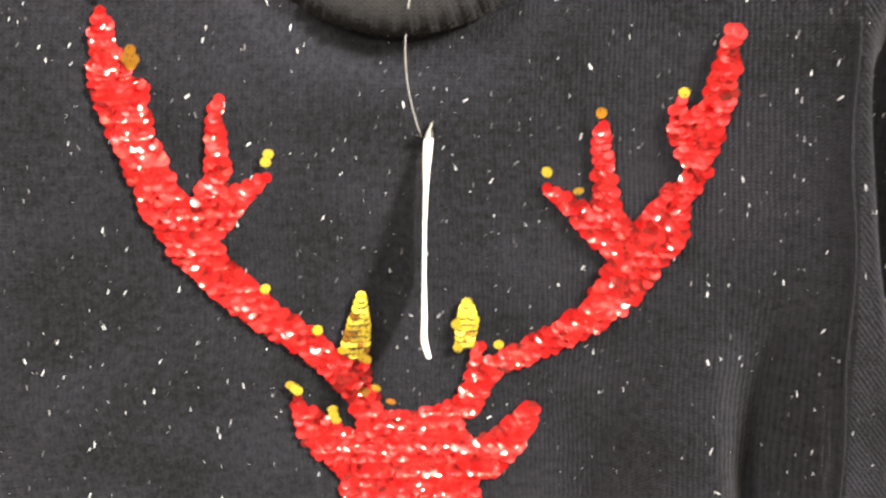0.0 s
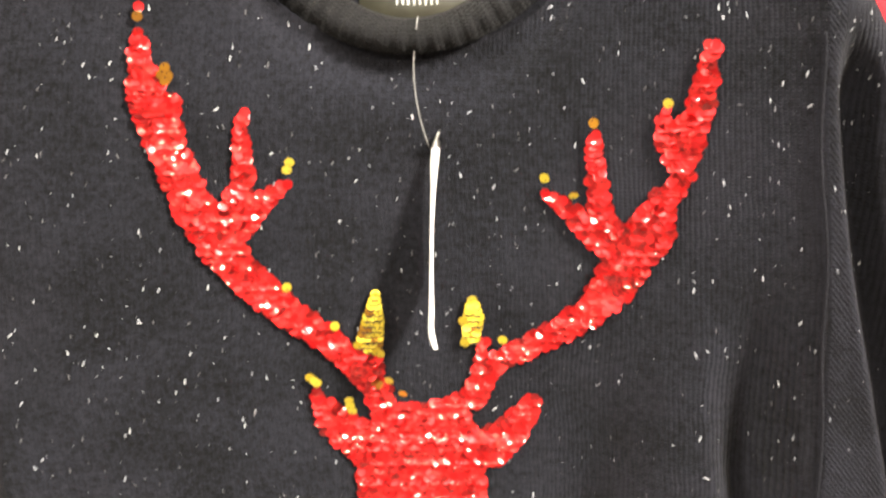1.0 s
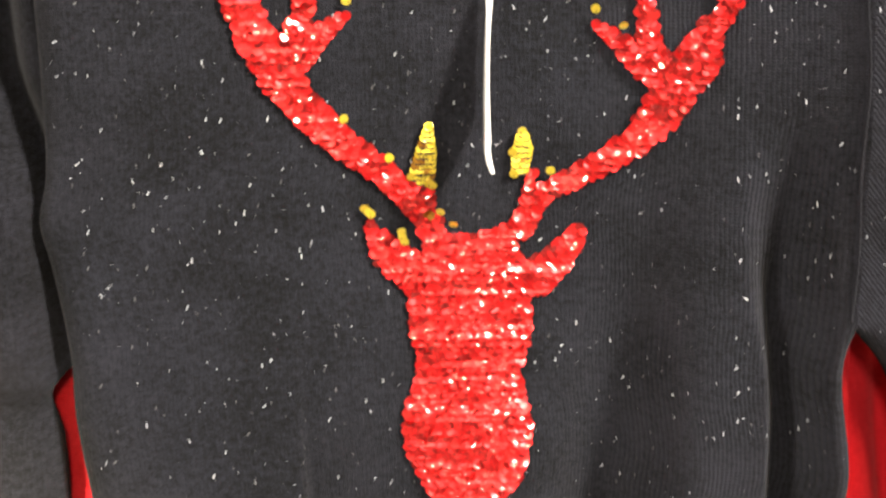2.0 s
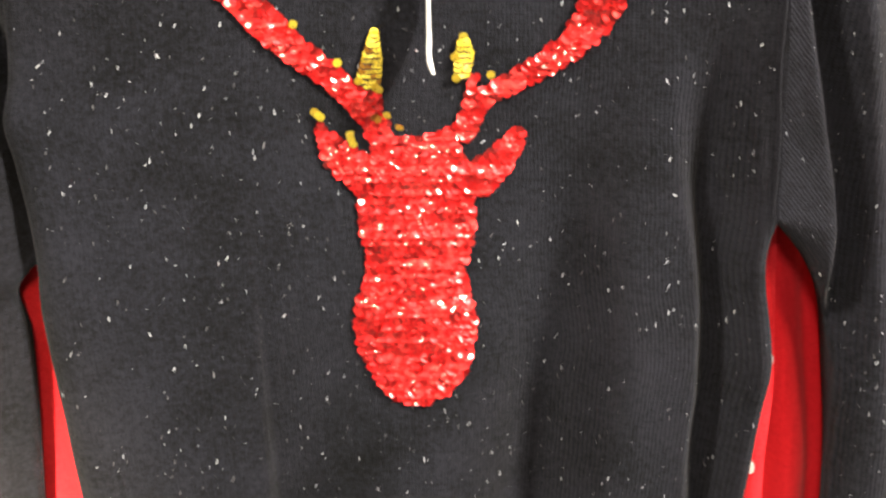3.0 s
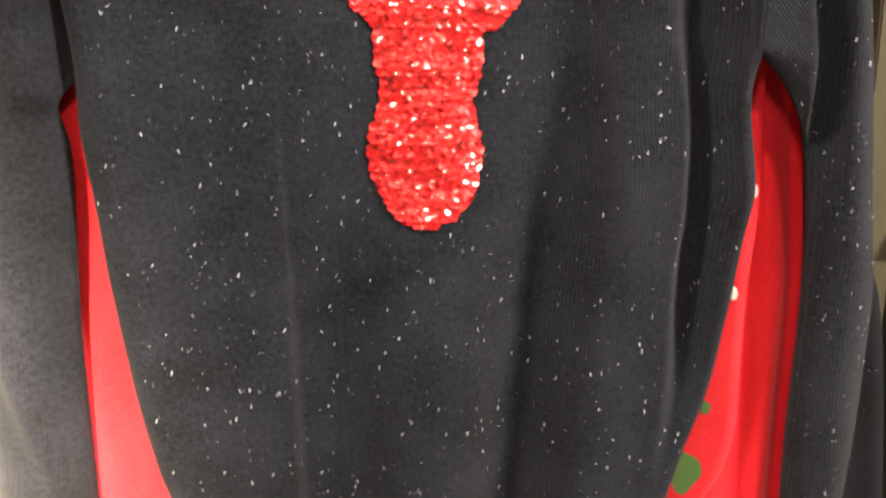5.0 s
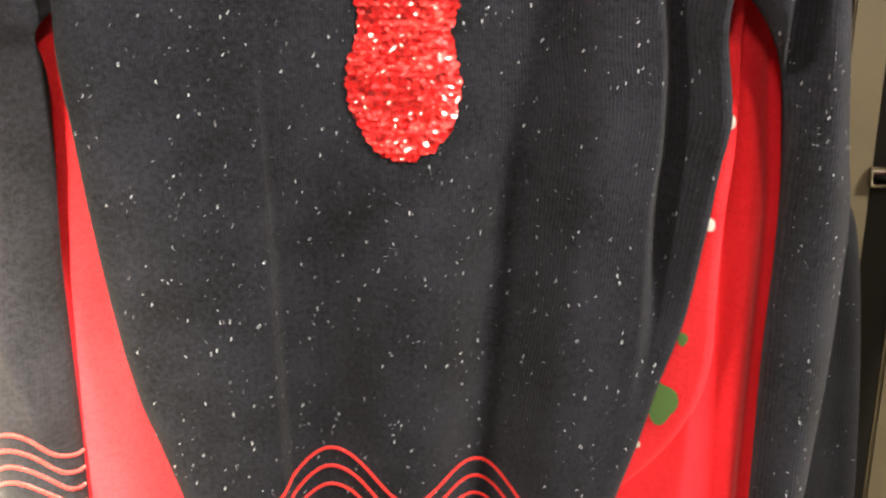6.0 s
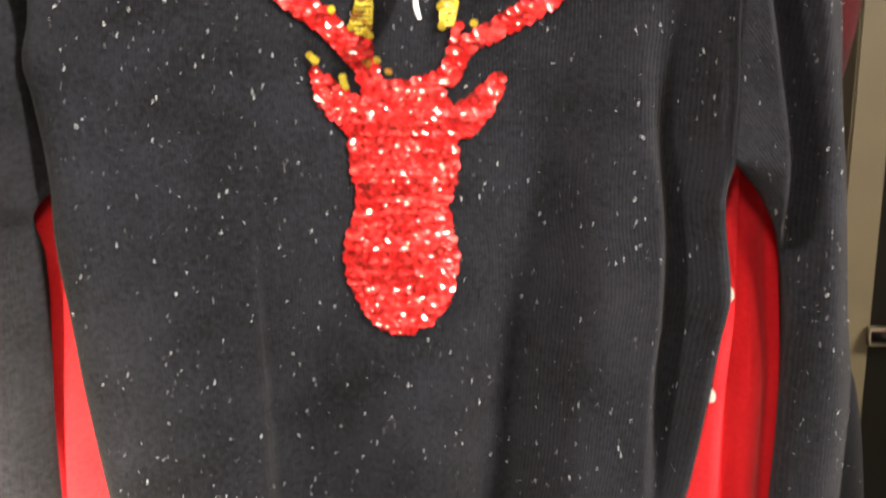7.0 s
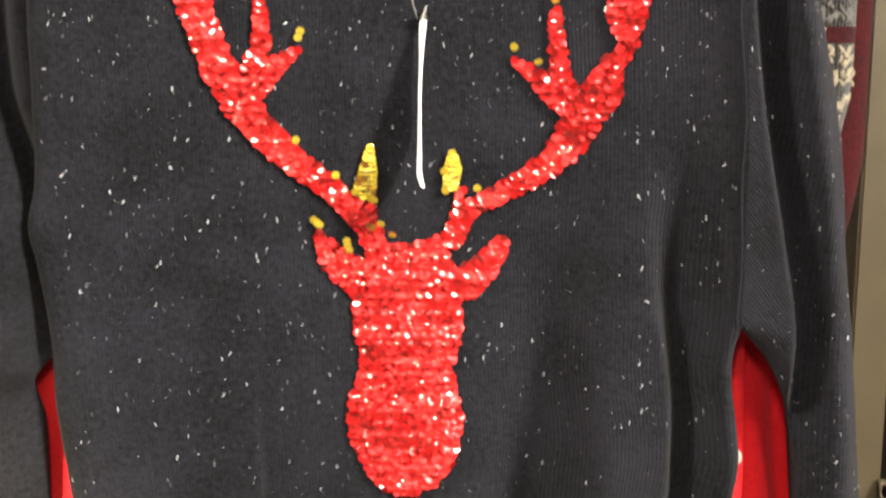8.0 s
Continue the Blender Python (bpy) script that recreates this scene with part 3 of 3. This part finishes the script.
for _ in range(2100):
    z = rng.uniform(0.67, 1.44)
    x = rng.uniform(edge_left(z) + 0.008, edge_right(z) - 0.006)
    if z > front_top(x) - 0.004 or in_reindeer(x, z) or any(in_stroke(x, z, c) for c in CONES):
        continue
    big = rng.random() ** 2.2
    lean = radians(rng.gauss(80, 22))
    fleck(Vector((x, front(x, z), z)), slope(x, z), 0.0003 + 0.0014 * big, 0.00010 + 0.00025 * big, lean)
ob = new("lurex_fleck", mesh_of("lurex_fleck", [tuple(v) for v in fv], ff, LUREX, smooth=False))
ob.parent = jumper
tagged(ob, "silver flecks in the knit", kind="stuff")

# flecks on the sleeves lie on the sleeves' own faces
for sl in [o for o in jumper.children if o.name.startswith("sleeve")]:
    fv, ff = [], []
    polys = [p for p in sl.data.polygons if p.normal.y < -0.35]
    for p in rng.sample(polys, 420):
        big = rng.random() ** 3
        fleck(Vector(p.center), Vector(p.normal), 0.0003 + 0.0014 * big, 0.00010 + 0.00025 * big, radians(rng.gauss(80, 22)))
    ob = new("lurex_fleck", mesh_of("lurex_fleck", [tuple(v) for v in fv], ff, LUREX, smooth=False))
    ob.parent = sl
    tagged(ob, "silver flecks in the knit", kind="stuff")

# ---- embroidered waves near hem and cuff ----
def stitched(points, radius=0.00135, pitch=0.0042):
    """A line of chain stitches: a cord that swells with each stitch."""
    run, bm = 0.0, tube(points, 1.0, 8)
    bm.verts.ensure_lookup_table()
    for i, p in enumerate(points):
        if i:
            run += (Vector(p) - Vector(points[i - 1])).length
        q = radius * (0.72 + 0.42 * abs(math.sin(math.pi * run / pitch)))
        for v in bm.verts[8 * i:8 * i + 8]:
            v.co = Vector(p) + (v.co - Vector(p)) * q
    return bm


for row in range(4):
    pts = []
    for i in range(620):
        x = -0.205 + 0.37 * i / 619
        ph = (x + 0.0765) / 0.118 * 2 * math.pi
        z = 0.7120 - 0.0175 * row - 0.0175 * step(-0.09, 0.05, x) - 0.030 * step(-0.10, -0.17, x) + 0.0160 * math.cos(ph - 0.12 * math.sin(ph))
        if edge_left(z) + 0.01 < x < edge_right(z) - 0.01:
            pts.append((x, front(x, z) - 0.0009, z))
    part("wave_stitching", stitched(pts), THREAD, jumper, "red embroidered wave line")

# the same waves above the cuff of one sleeve
cuffed = [o for o in jumper.children if o.name.startswith("sleeve")][1]
tree = BVHTree.FromPolygons([v.co for v in cuffed.data.vertices], [tuple(p.vertices) for p in cuffed.data.polygons])
for row in range(4):
    pts = []
    for i in range(160):
        x = -0.358 + 0.080 * i / 159
        z = 0.7580 - 0.0145 * row + 0.0165 * math.cos((x + 0.327) / 0.105 * 2 * math.pi)
        hit = tree.ray_cast(Vector((x, 0, z)), Vector((0, 1, 0)))[0]
        if hit:
            pts.append((x, hit.y - 0.0009, z))
    part("wave_stitching", stitched(pts), THREAD, cuffed, "red embroidered wave line")

# ---- the swing ticket on its nylon loop ----
ticket = thing("swing_ticket", "white card price ticket hanging edge-on from a clear nylon loop", "price tag")
NT = 40
ticket_left = curve_of([(0, -0.0024), (0.075, 0.0020), (0.3, 0.0013), (0.55, 0.0010), (0.80, 0.0013), (0.86, 0.0016), (0.94, 0.0016), (1, -0.0010)])
ticket_right = curve_of([(0, 0.0028), (0.08, 0.0026), (0.3, 0.0012), (0.55, 0.0009), (0.80, 0.0014), (0.84, 0.0016), (0.90, 0.0012), (1, 0.0034)])
rows, uvs = [], []
for j in range(NT + 1):
    t = j / NT
    z = 1.3455 - 0.1195 * t
    yf = 0.630 - 0.030 * t
    bend = -0.0012 * math.sin(math.pi * t)
    x = -0.0072 - 0.0022 * t + bend
    xl = x - ticket_left(t)
    xr = x + ticket_right(t)
    tail = 0.010 * step(0.10, 0.0, t) + 0.012 * step(0.88, 1.0, t)
    y1 = min(yf + 0.034, front(x, z) - 0.004) - tail
    y0 = yf + (0.014 * step(0.08, 0.0, t))
    r = [(xl, y0 + 0.0006, z), ((xl + xr) / 2, y0, z), (xr, y0 + 0.0008, z), ((xl + xr) / 2 - 0.0008, y1, z), ((xl + xr) / 2 - 0.0013, y1, z)]
    rows.append(r)
    uvs.append([(k * 0.01, z) for k in range(5)])
card = sheet("card", rows, uvs, CARD, ticket, closed=True)
loop = []
for j in range(25):
    t = j / 24
    loop.append((-0.0165 - 0.0042 * math.sin(math.pi * t * 0.85) + 0.0072 * t * t, 0.621 + 0.007 * t - 0.004 * math.sin(math.pi * t), 1.409 - 0.072 * t))
part("nylon_loop", tube(loop, 0.00032, 5), NYLON, ticket, "clear nylon loop")

# ---- the red garment behind ----
red_jumper = thing("red_jumper", "bright red knitted jumper with white dots and green holly", "jumper")


def red_back(x, z):
    return 0.7175 - (1.62 if x > 0 else 0.62) * x * x + 0.024 * step(0.13, 0.18, x) * step(0.96, 1.09, z) + 0.002 * noise.noise(Vector((x * 16, z * 5, 9))) - 0.011 * step(0.012, -0.016, x - edge_left(z)) * step(1.12, 1.04, z)


rows, uvs = [], []
for j in range(81):
    z = 0.60 + 0.86 * j / 80
    xl, xr = -0.335, 0.2250 - 2.6 * max(0, 0.85 - z) ** 2 + 0.0015 * math.sin(z * 19) + 0.003 * step(0.95, 1.02, z)
    r, w = [], []
    for i in range(121):
        s = i / 120
        x = xl + (xr - xl) * s
        y = red_back(x, z) + roll_back(xr - x, 0.006, 0.006) + roll_back(x - xl, 0.03, 0.03)
        y += 0.003 * bell((x + 0.262 + 0.05 * (z - 0.9)) / 0.012) * step(1.0, 0.9, z)
        r.append((x, y, z))
        w.append((x, z))
    rows.append(r)
    uvs.append(w)
red_front = sheet("front_panel", rows, uvs, REDKNIT, red_jumper)
red_out = curve_of([(0.60, 0.300), (1.0, 0.292), (1.2, 0.272), (1.35, 0.270), (1.39, 0.268), (1.43, 0.250), (1.46, 0.226)])
rows, uvs = [], []
for j in range(81):
    z = 0.60 + 0.86 * j / 80
    xi, xo = 0.150, red_out(z)
    r, w = [], []
    for i in range(61):
        s = i / 60
        x = xi + (xo - xi) * s
        y = 0.650 + 0.048 * step(0.93, 1.09, z) * step(1.36, 1.28, z) + roll_back(xo - x, 0.02, 0.03)
        y -= 0.007 * bell((x - 0.243 + 0.02 * (z - 0.9)) / 0.010) * step(1.2, 1.0, z)
        y += 0.010 * bell((x - 0.262 - 0.01 * (z - 0.9)) / 0.007) * step(1.2, 1.0, z)
        y = max(y, red_back(x, z) + 0.004) if x < 0.2275 else y
        y += 0.004 * bell((x - 0.229 + 0.05 * (z - 0.9)) / 0.005) * step(1.15, 1.0, z)
        r.append((x, y, z))
        w.append((x, z))
    rows.append(r)
    uvs.append(w)
sheet("sleeve", rows, uvs, REDSILK, red_jumper, "smooth red folded sleeve")


def blob(x, z, rx, rz, wob, seed, mat, name, label):
    bm = bmesh.new()
    rim = []
    mid = bm.verts.new((x, red_back(x, z) - 0.0016, z))
    for k in range(24):
        a = 2 * math.pi * k / 24
        q = 1 + wob * math.sin(3 * a + seed)
        px, pz = x + rx * q * math.cos(a), z + rz * q * math.sin(a)
        rim.append(bm.verts.new((px, red_back(px, pz) - 0.0008, pz)))
    for k in range(24):
        bm.faces.new((mid, rim[k], rim[(k + 1) % 24]))
    bmesh.ops.recalc_face_normals(bm, faces=bm.faces[:])
    return part(name, bm, mat, red_jumper, label)


for x, z, q in ((0.2225, 1.023, 0.0044), (0.2125, 0.944, 0.0044), (0.174, 0.744, 0.0028)):
    blob(x, z, q, q * 1.25, 0.04, x * 50, WHITEYARN, "dot", "white knitted dot")
blob(0.1895, 0.787, 0.0115, 0.019, 0.16, 0.6, GREEN, "holly_leaf", "green holly leaf")
blob(0.2010, 0.846, 0.004, 0.006, 0.1, 0.2, GREEN, "holly_leaf", "green holly leaf")

# ---- the patterned cardigan and the burgundy one behind ----
cardigan = thing("patterned_cardigan", "chunky cardigan in grey, cream, black and burgundy pattern bands", "cardigan")
BANDS = [(1.335, 1.50, BLACKYARN), (1.3225, 1.335, WINE), (0.62, 1.3225, BLACKYARN)]


def cardigan_edge(z):
    return 0.327 - 0.050 * step(1.30, 1.10, z) - 0.12 * max(0, z - 1.40)


def cardigan_at(x, z):
    xo = cardigan_edge(z)
    return (x, 0.747 - 0.022 * step(0.20, 0.28, x) + roll_back(xo - x, 0.02, 0.03) + 0.002 * math.sin(x * 60), z)


def cardigan_point(p, z):
    return cardigan_at(-0.30 + (cardigan_edge(z) + 0.30) * p, z)


for z0, z1, mat in BANDS:
    rows, uvs = [], []
    for j in range(31):
        z = z0 + (z1 - z0) * j / 30
        rows.append([cardigan_point(1 - (1 - i / 60) ** 1.8, z) for i in range(61)])
        uvs.append([(p[0], z) for p in rows[-1]])
    sheet("knit_band", rows, uvs, mat, cardigan)
crng = random.Random(4)
for k in range(-9, 16):
    if k == -1:
        continue
    zc = 1.3130 - 0.0165 * k
    for side in range(4):
        x0 = 0.283 + 0.0150 * side + (0.0072 if k % 2 else 0)
        if x0 > cardigan_edge(zc) - 0.004:
            continue
        bm = bmesh.new()
        for q in range(13):
            a = crng.uniform(0, 6.28)
            rr = 0.0074 * math.sqrt(crng.random())
            c = cardigan_at(min(cardigan_edge(zc) - 0.003, x0 + rr * math.cos(a)), zc + rr * math.sin(a))
            bmesh.ops.create_icosphere(bm, subdivisions=2, radius=0.0019, matrix=Matrix.Translation((c[0], c[1] - 0.0006, c[2])) @ pose(0, 0, 0, 0, crng.choice((-28, 28)), 0) @ Matrix.Diagonal((0.62, 0.4, 1.6, 1)))
        part("snowflake_stitch", bm, GREYYARN if k < 0 else WINE if k > 6 and k % 3 == 0 else CREAM, cardigan)

# added sheet: the black sleeve's turned side, its shade put into the colour
shaded_side = thing("shaded_sleeve_side", "dark flecked knit sheet painting the shaded side of the black sleeve", "jumper")
shaded_edge = curve_of([(0.60, 0.400), (0.675, 0.396), (0.81, 0.383), (0.913, 0.366), (0.95, 0.345), (1.0, 0.318), (1.06, 0.285)])
rows, uvs = [], []
for j in range(61):
    z = 0.60 + 0.46 * j / 60
    xo = shaded_edge(z)
    rows.append([(0.25 + (xo - 0.25) * i / 40, 0.742 + 0.003 * math.sin(i * 0.33 + 5 * z) + roll_back((xo - 0.25) * (1 - i / 40), 0.02, 0.02), z) for i in range(41)])
    uvs.append([(p[0], p[2]) for p in rows[-1]])
shaded_sheet = sheet("sleeve", rows, uvs, SHADED_KNIT, shaded_side)
fv, ff = [], []
for p in rng.sample(list(shaded_sheet.data.polygons), 90):
    n = Vector(p.normal)
    fleck(Vector(p.center), n if n.y < 0 else -n, 0.0003 + 0.0008 * rng.random() ** 2, 0.0002, radians(rng.gauss(80, 22)))
ob = new("lurex_fleck", mesh_of("lurex_fleck", [tuple(v) for v in fv], ff, LUREX, smooth=False))
ob.parent = shaded_sheet
tagged(ob, "silver flecks in the knit", kind="stuff")

burgundy = thing("burgundy_top", "dark burgundy red knitted top hanging behind the cardigan", "top")
rows, uvs = [], []
for j in range(61):
    z = 0.62 + 0.9 * j / 60
    xo = 0.348 - 0.043 * step(1.25, 1.0, z)
    r, w = [], []
    for i in range(61):
        s = 1 - (1 - i / 60) ** 1.6
        x = -0.30 + (xo + 0.30) * s
        r.append((x, 0.779 + 0.004 * math.sin(x * 300 + 3 * math.sin(z * 30)) + roll_back(xo - x, 0.012, 0.02), z))
        w.append((x, z))
    rows.append(r)
    uvs.append(w)
sheet("panel", rows, uvs, BURGUNDY, burgundy)
rows, uvs = [], []
for j in range(61):
    z = 0.62 + 0.9 * j / 60
    xo = 0.348 - 0.043 * step(1.25, 1.0, z)
    rows.append([(xo - 0.022 + 0.024 * i / 24, 0.768 + 0.010 * (i / 24) ** 3, z) for i in range(25)])
    uvs.append([(i * 0.001, z) for i in range(25)])
sheet("front_band", rows, uvs, WINE, burgundy, "ribbed burgundy front band")

# ---- fixture ----
tagged(part("display_post", box(0.358, 0.391, 0.80, 0.84, 0.0, 2.2, 0.002), KHAKI, None, smooth=False), "khaki painted upright display post", "display post", kind="structure")
fixture = thing("display_unit", "black lacquered shop display unit with a chrome bar", "display unit")
part("panel", box(0.3915, 0.80, 0.815, 0.86, 0.0, 2.2, 0.004), BLACKMETAL, fixture)
part("edge_board", box(0.426, 0.52, 0.8050, 0.8145, 0.0, 2.2, 0.003), KHAKI, fixture, "khaki painted edge board", smooth=False)
bm = bmesh.new()
bmesh.ops.create_cone(bm, cap_ends=True, segments=32, radius1=0.0092, radius2=0.0092, depth=0.30, matrix=Matrix.Translation((0.538, 0.7950, 0.941)) @ pose(0, 0, 0, 0, 90, 0))
part("bar", bm, CHROME, fixture, "chrome hanging bar")

# ---- the straight arm and the hangers that carry the garments ----
arm = thing("garment_rail", "straight chrome garment rail fixed to the wall", "rail")
part("tube", tube([(AXIS, 1.10 - 0.02 * k, 1.585) for k in range(26)], 0.011, 20), CHROME, arm)
part("end_stop", box(AXIS - 0.014, AXIS + 0.014, 0.592, 0.600, 1.571, 1.612, 0.003), CHROME, arm)
part("wall_plate", box(AXIS - 0.03, AXIS + 0.03, 1.094, 1.0995, 1.555, 1.615, 0.002), CHROME, arm)


def clothes_hanger(y, drop, reach):
    hanger = thing("clothes_hanger", "black plastic clothes hanger on a chrome rail", "hanger", group="hangers on the rail")
    top = 1.600 - drop
    pts = [(AXIS + reach * (k / 12 - 1), y, top - 0.105 + 0.055 * (k / 12) ** 1.4) for k in range(13)]
    pts += [(2 * AXIS - p[0], p[1], p[2]) for p in pts[-2::-1]]
    part("shoulder_bar", tube(pts, 0.006, 10), BLACKMETAL, hanger)
    hook = [(AXIS, y, top - 0.052 + 0.004 * k) for k in range(13)]
    hook += [(AXIS + 0.0135 - 0.0135 * math.cos(a), y, top + 0.0 + 0.0135 * math.sin(a)) for a in (math.pi * k / 12 for k in range(13))]
    part("hook", tube(hook, 0.0016, 8), CHROME, hanger, "chrome wire hook")
    return hanger


for y, drop, reach in ((0.640, 0.006, 0.15), (0.712, 0.006, 0.18), (0.760, 0.006, 0.18), (0.790, 0.006, 0.18)):
    clothes_hanger(y, drop, reach)
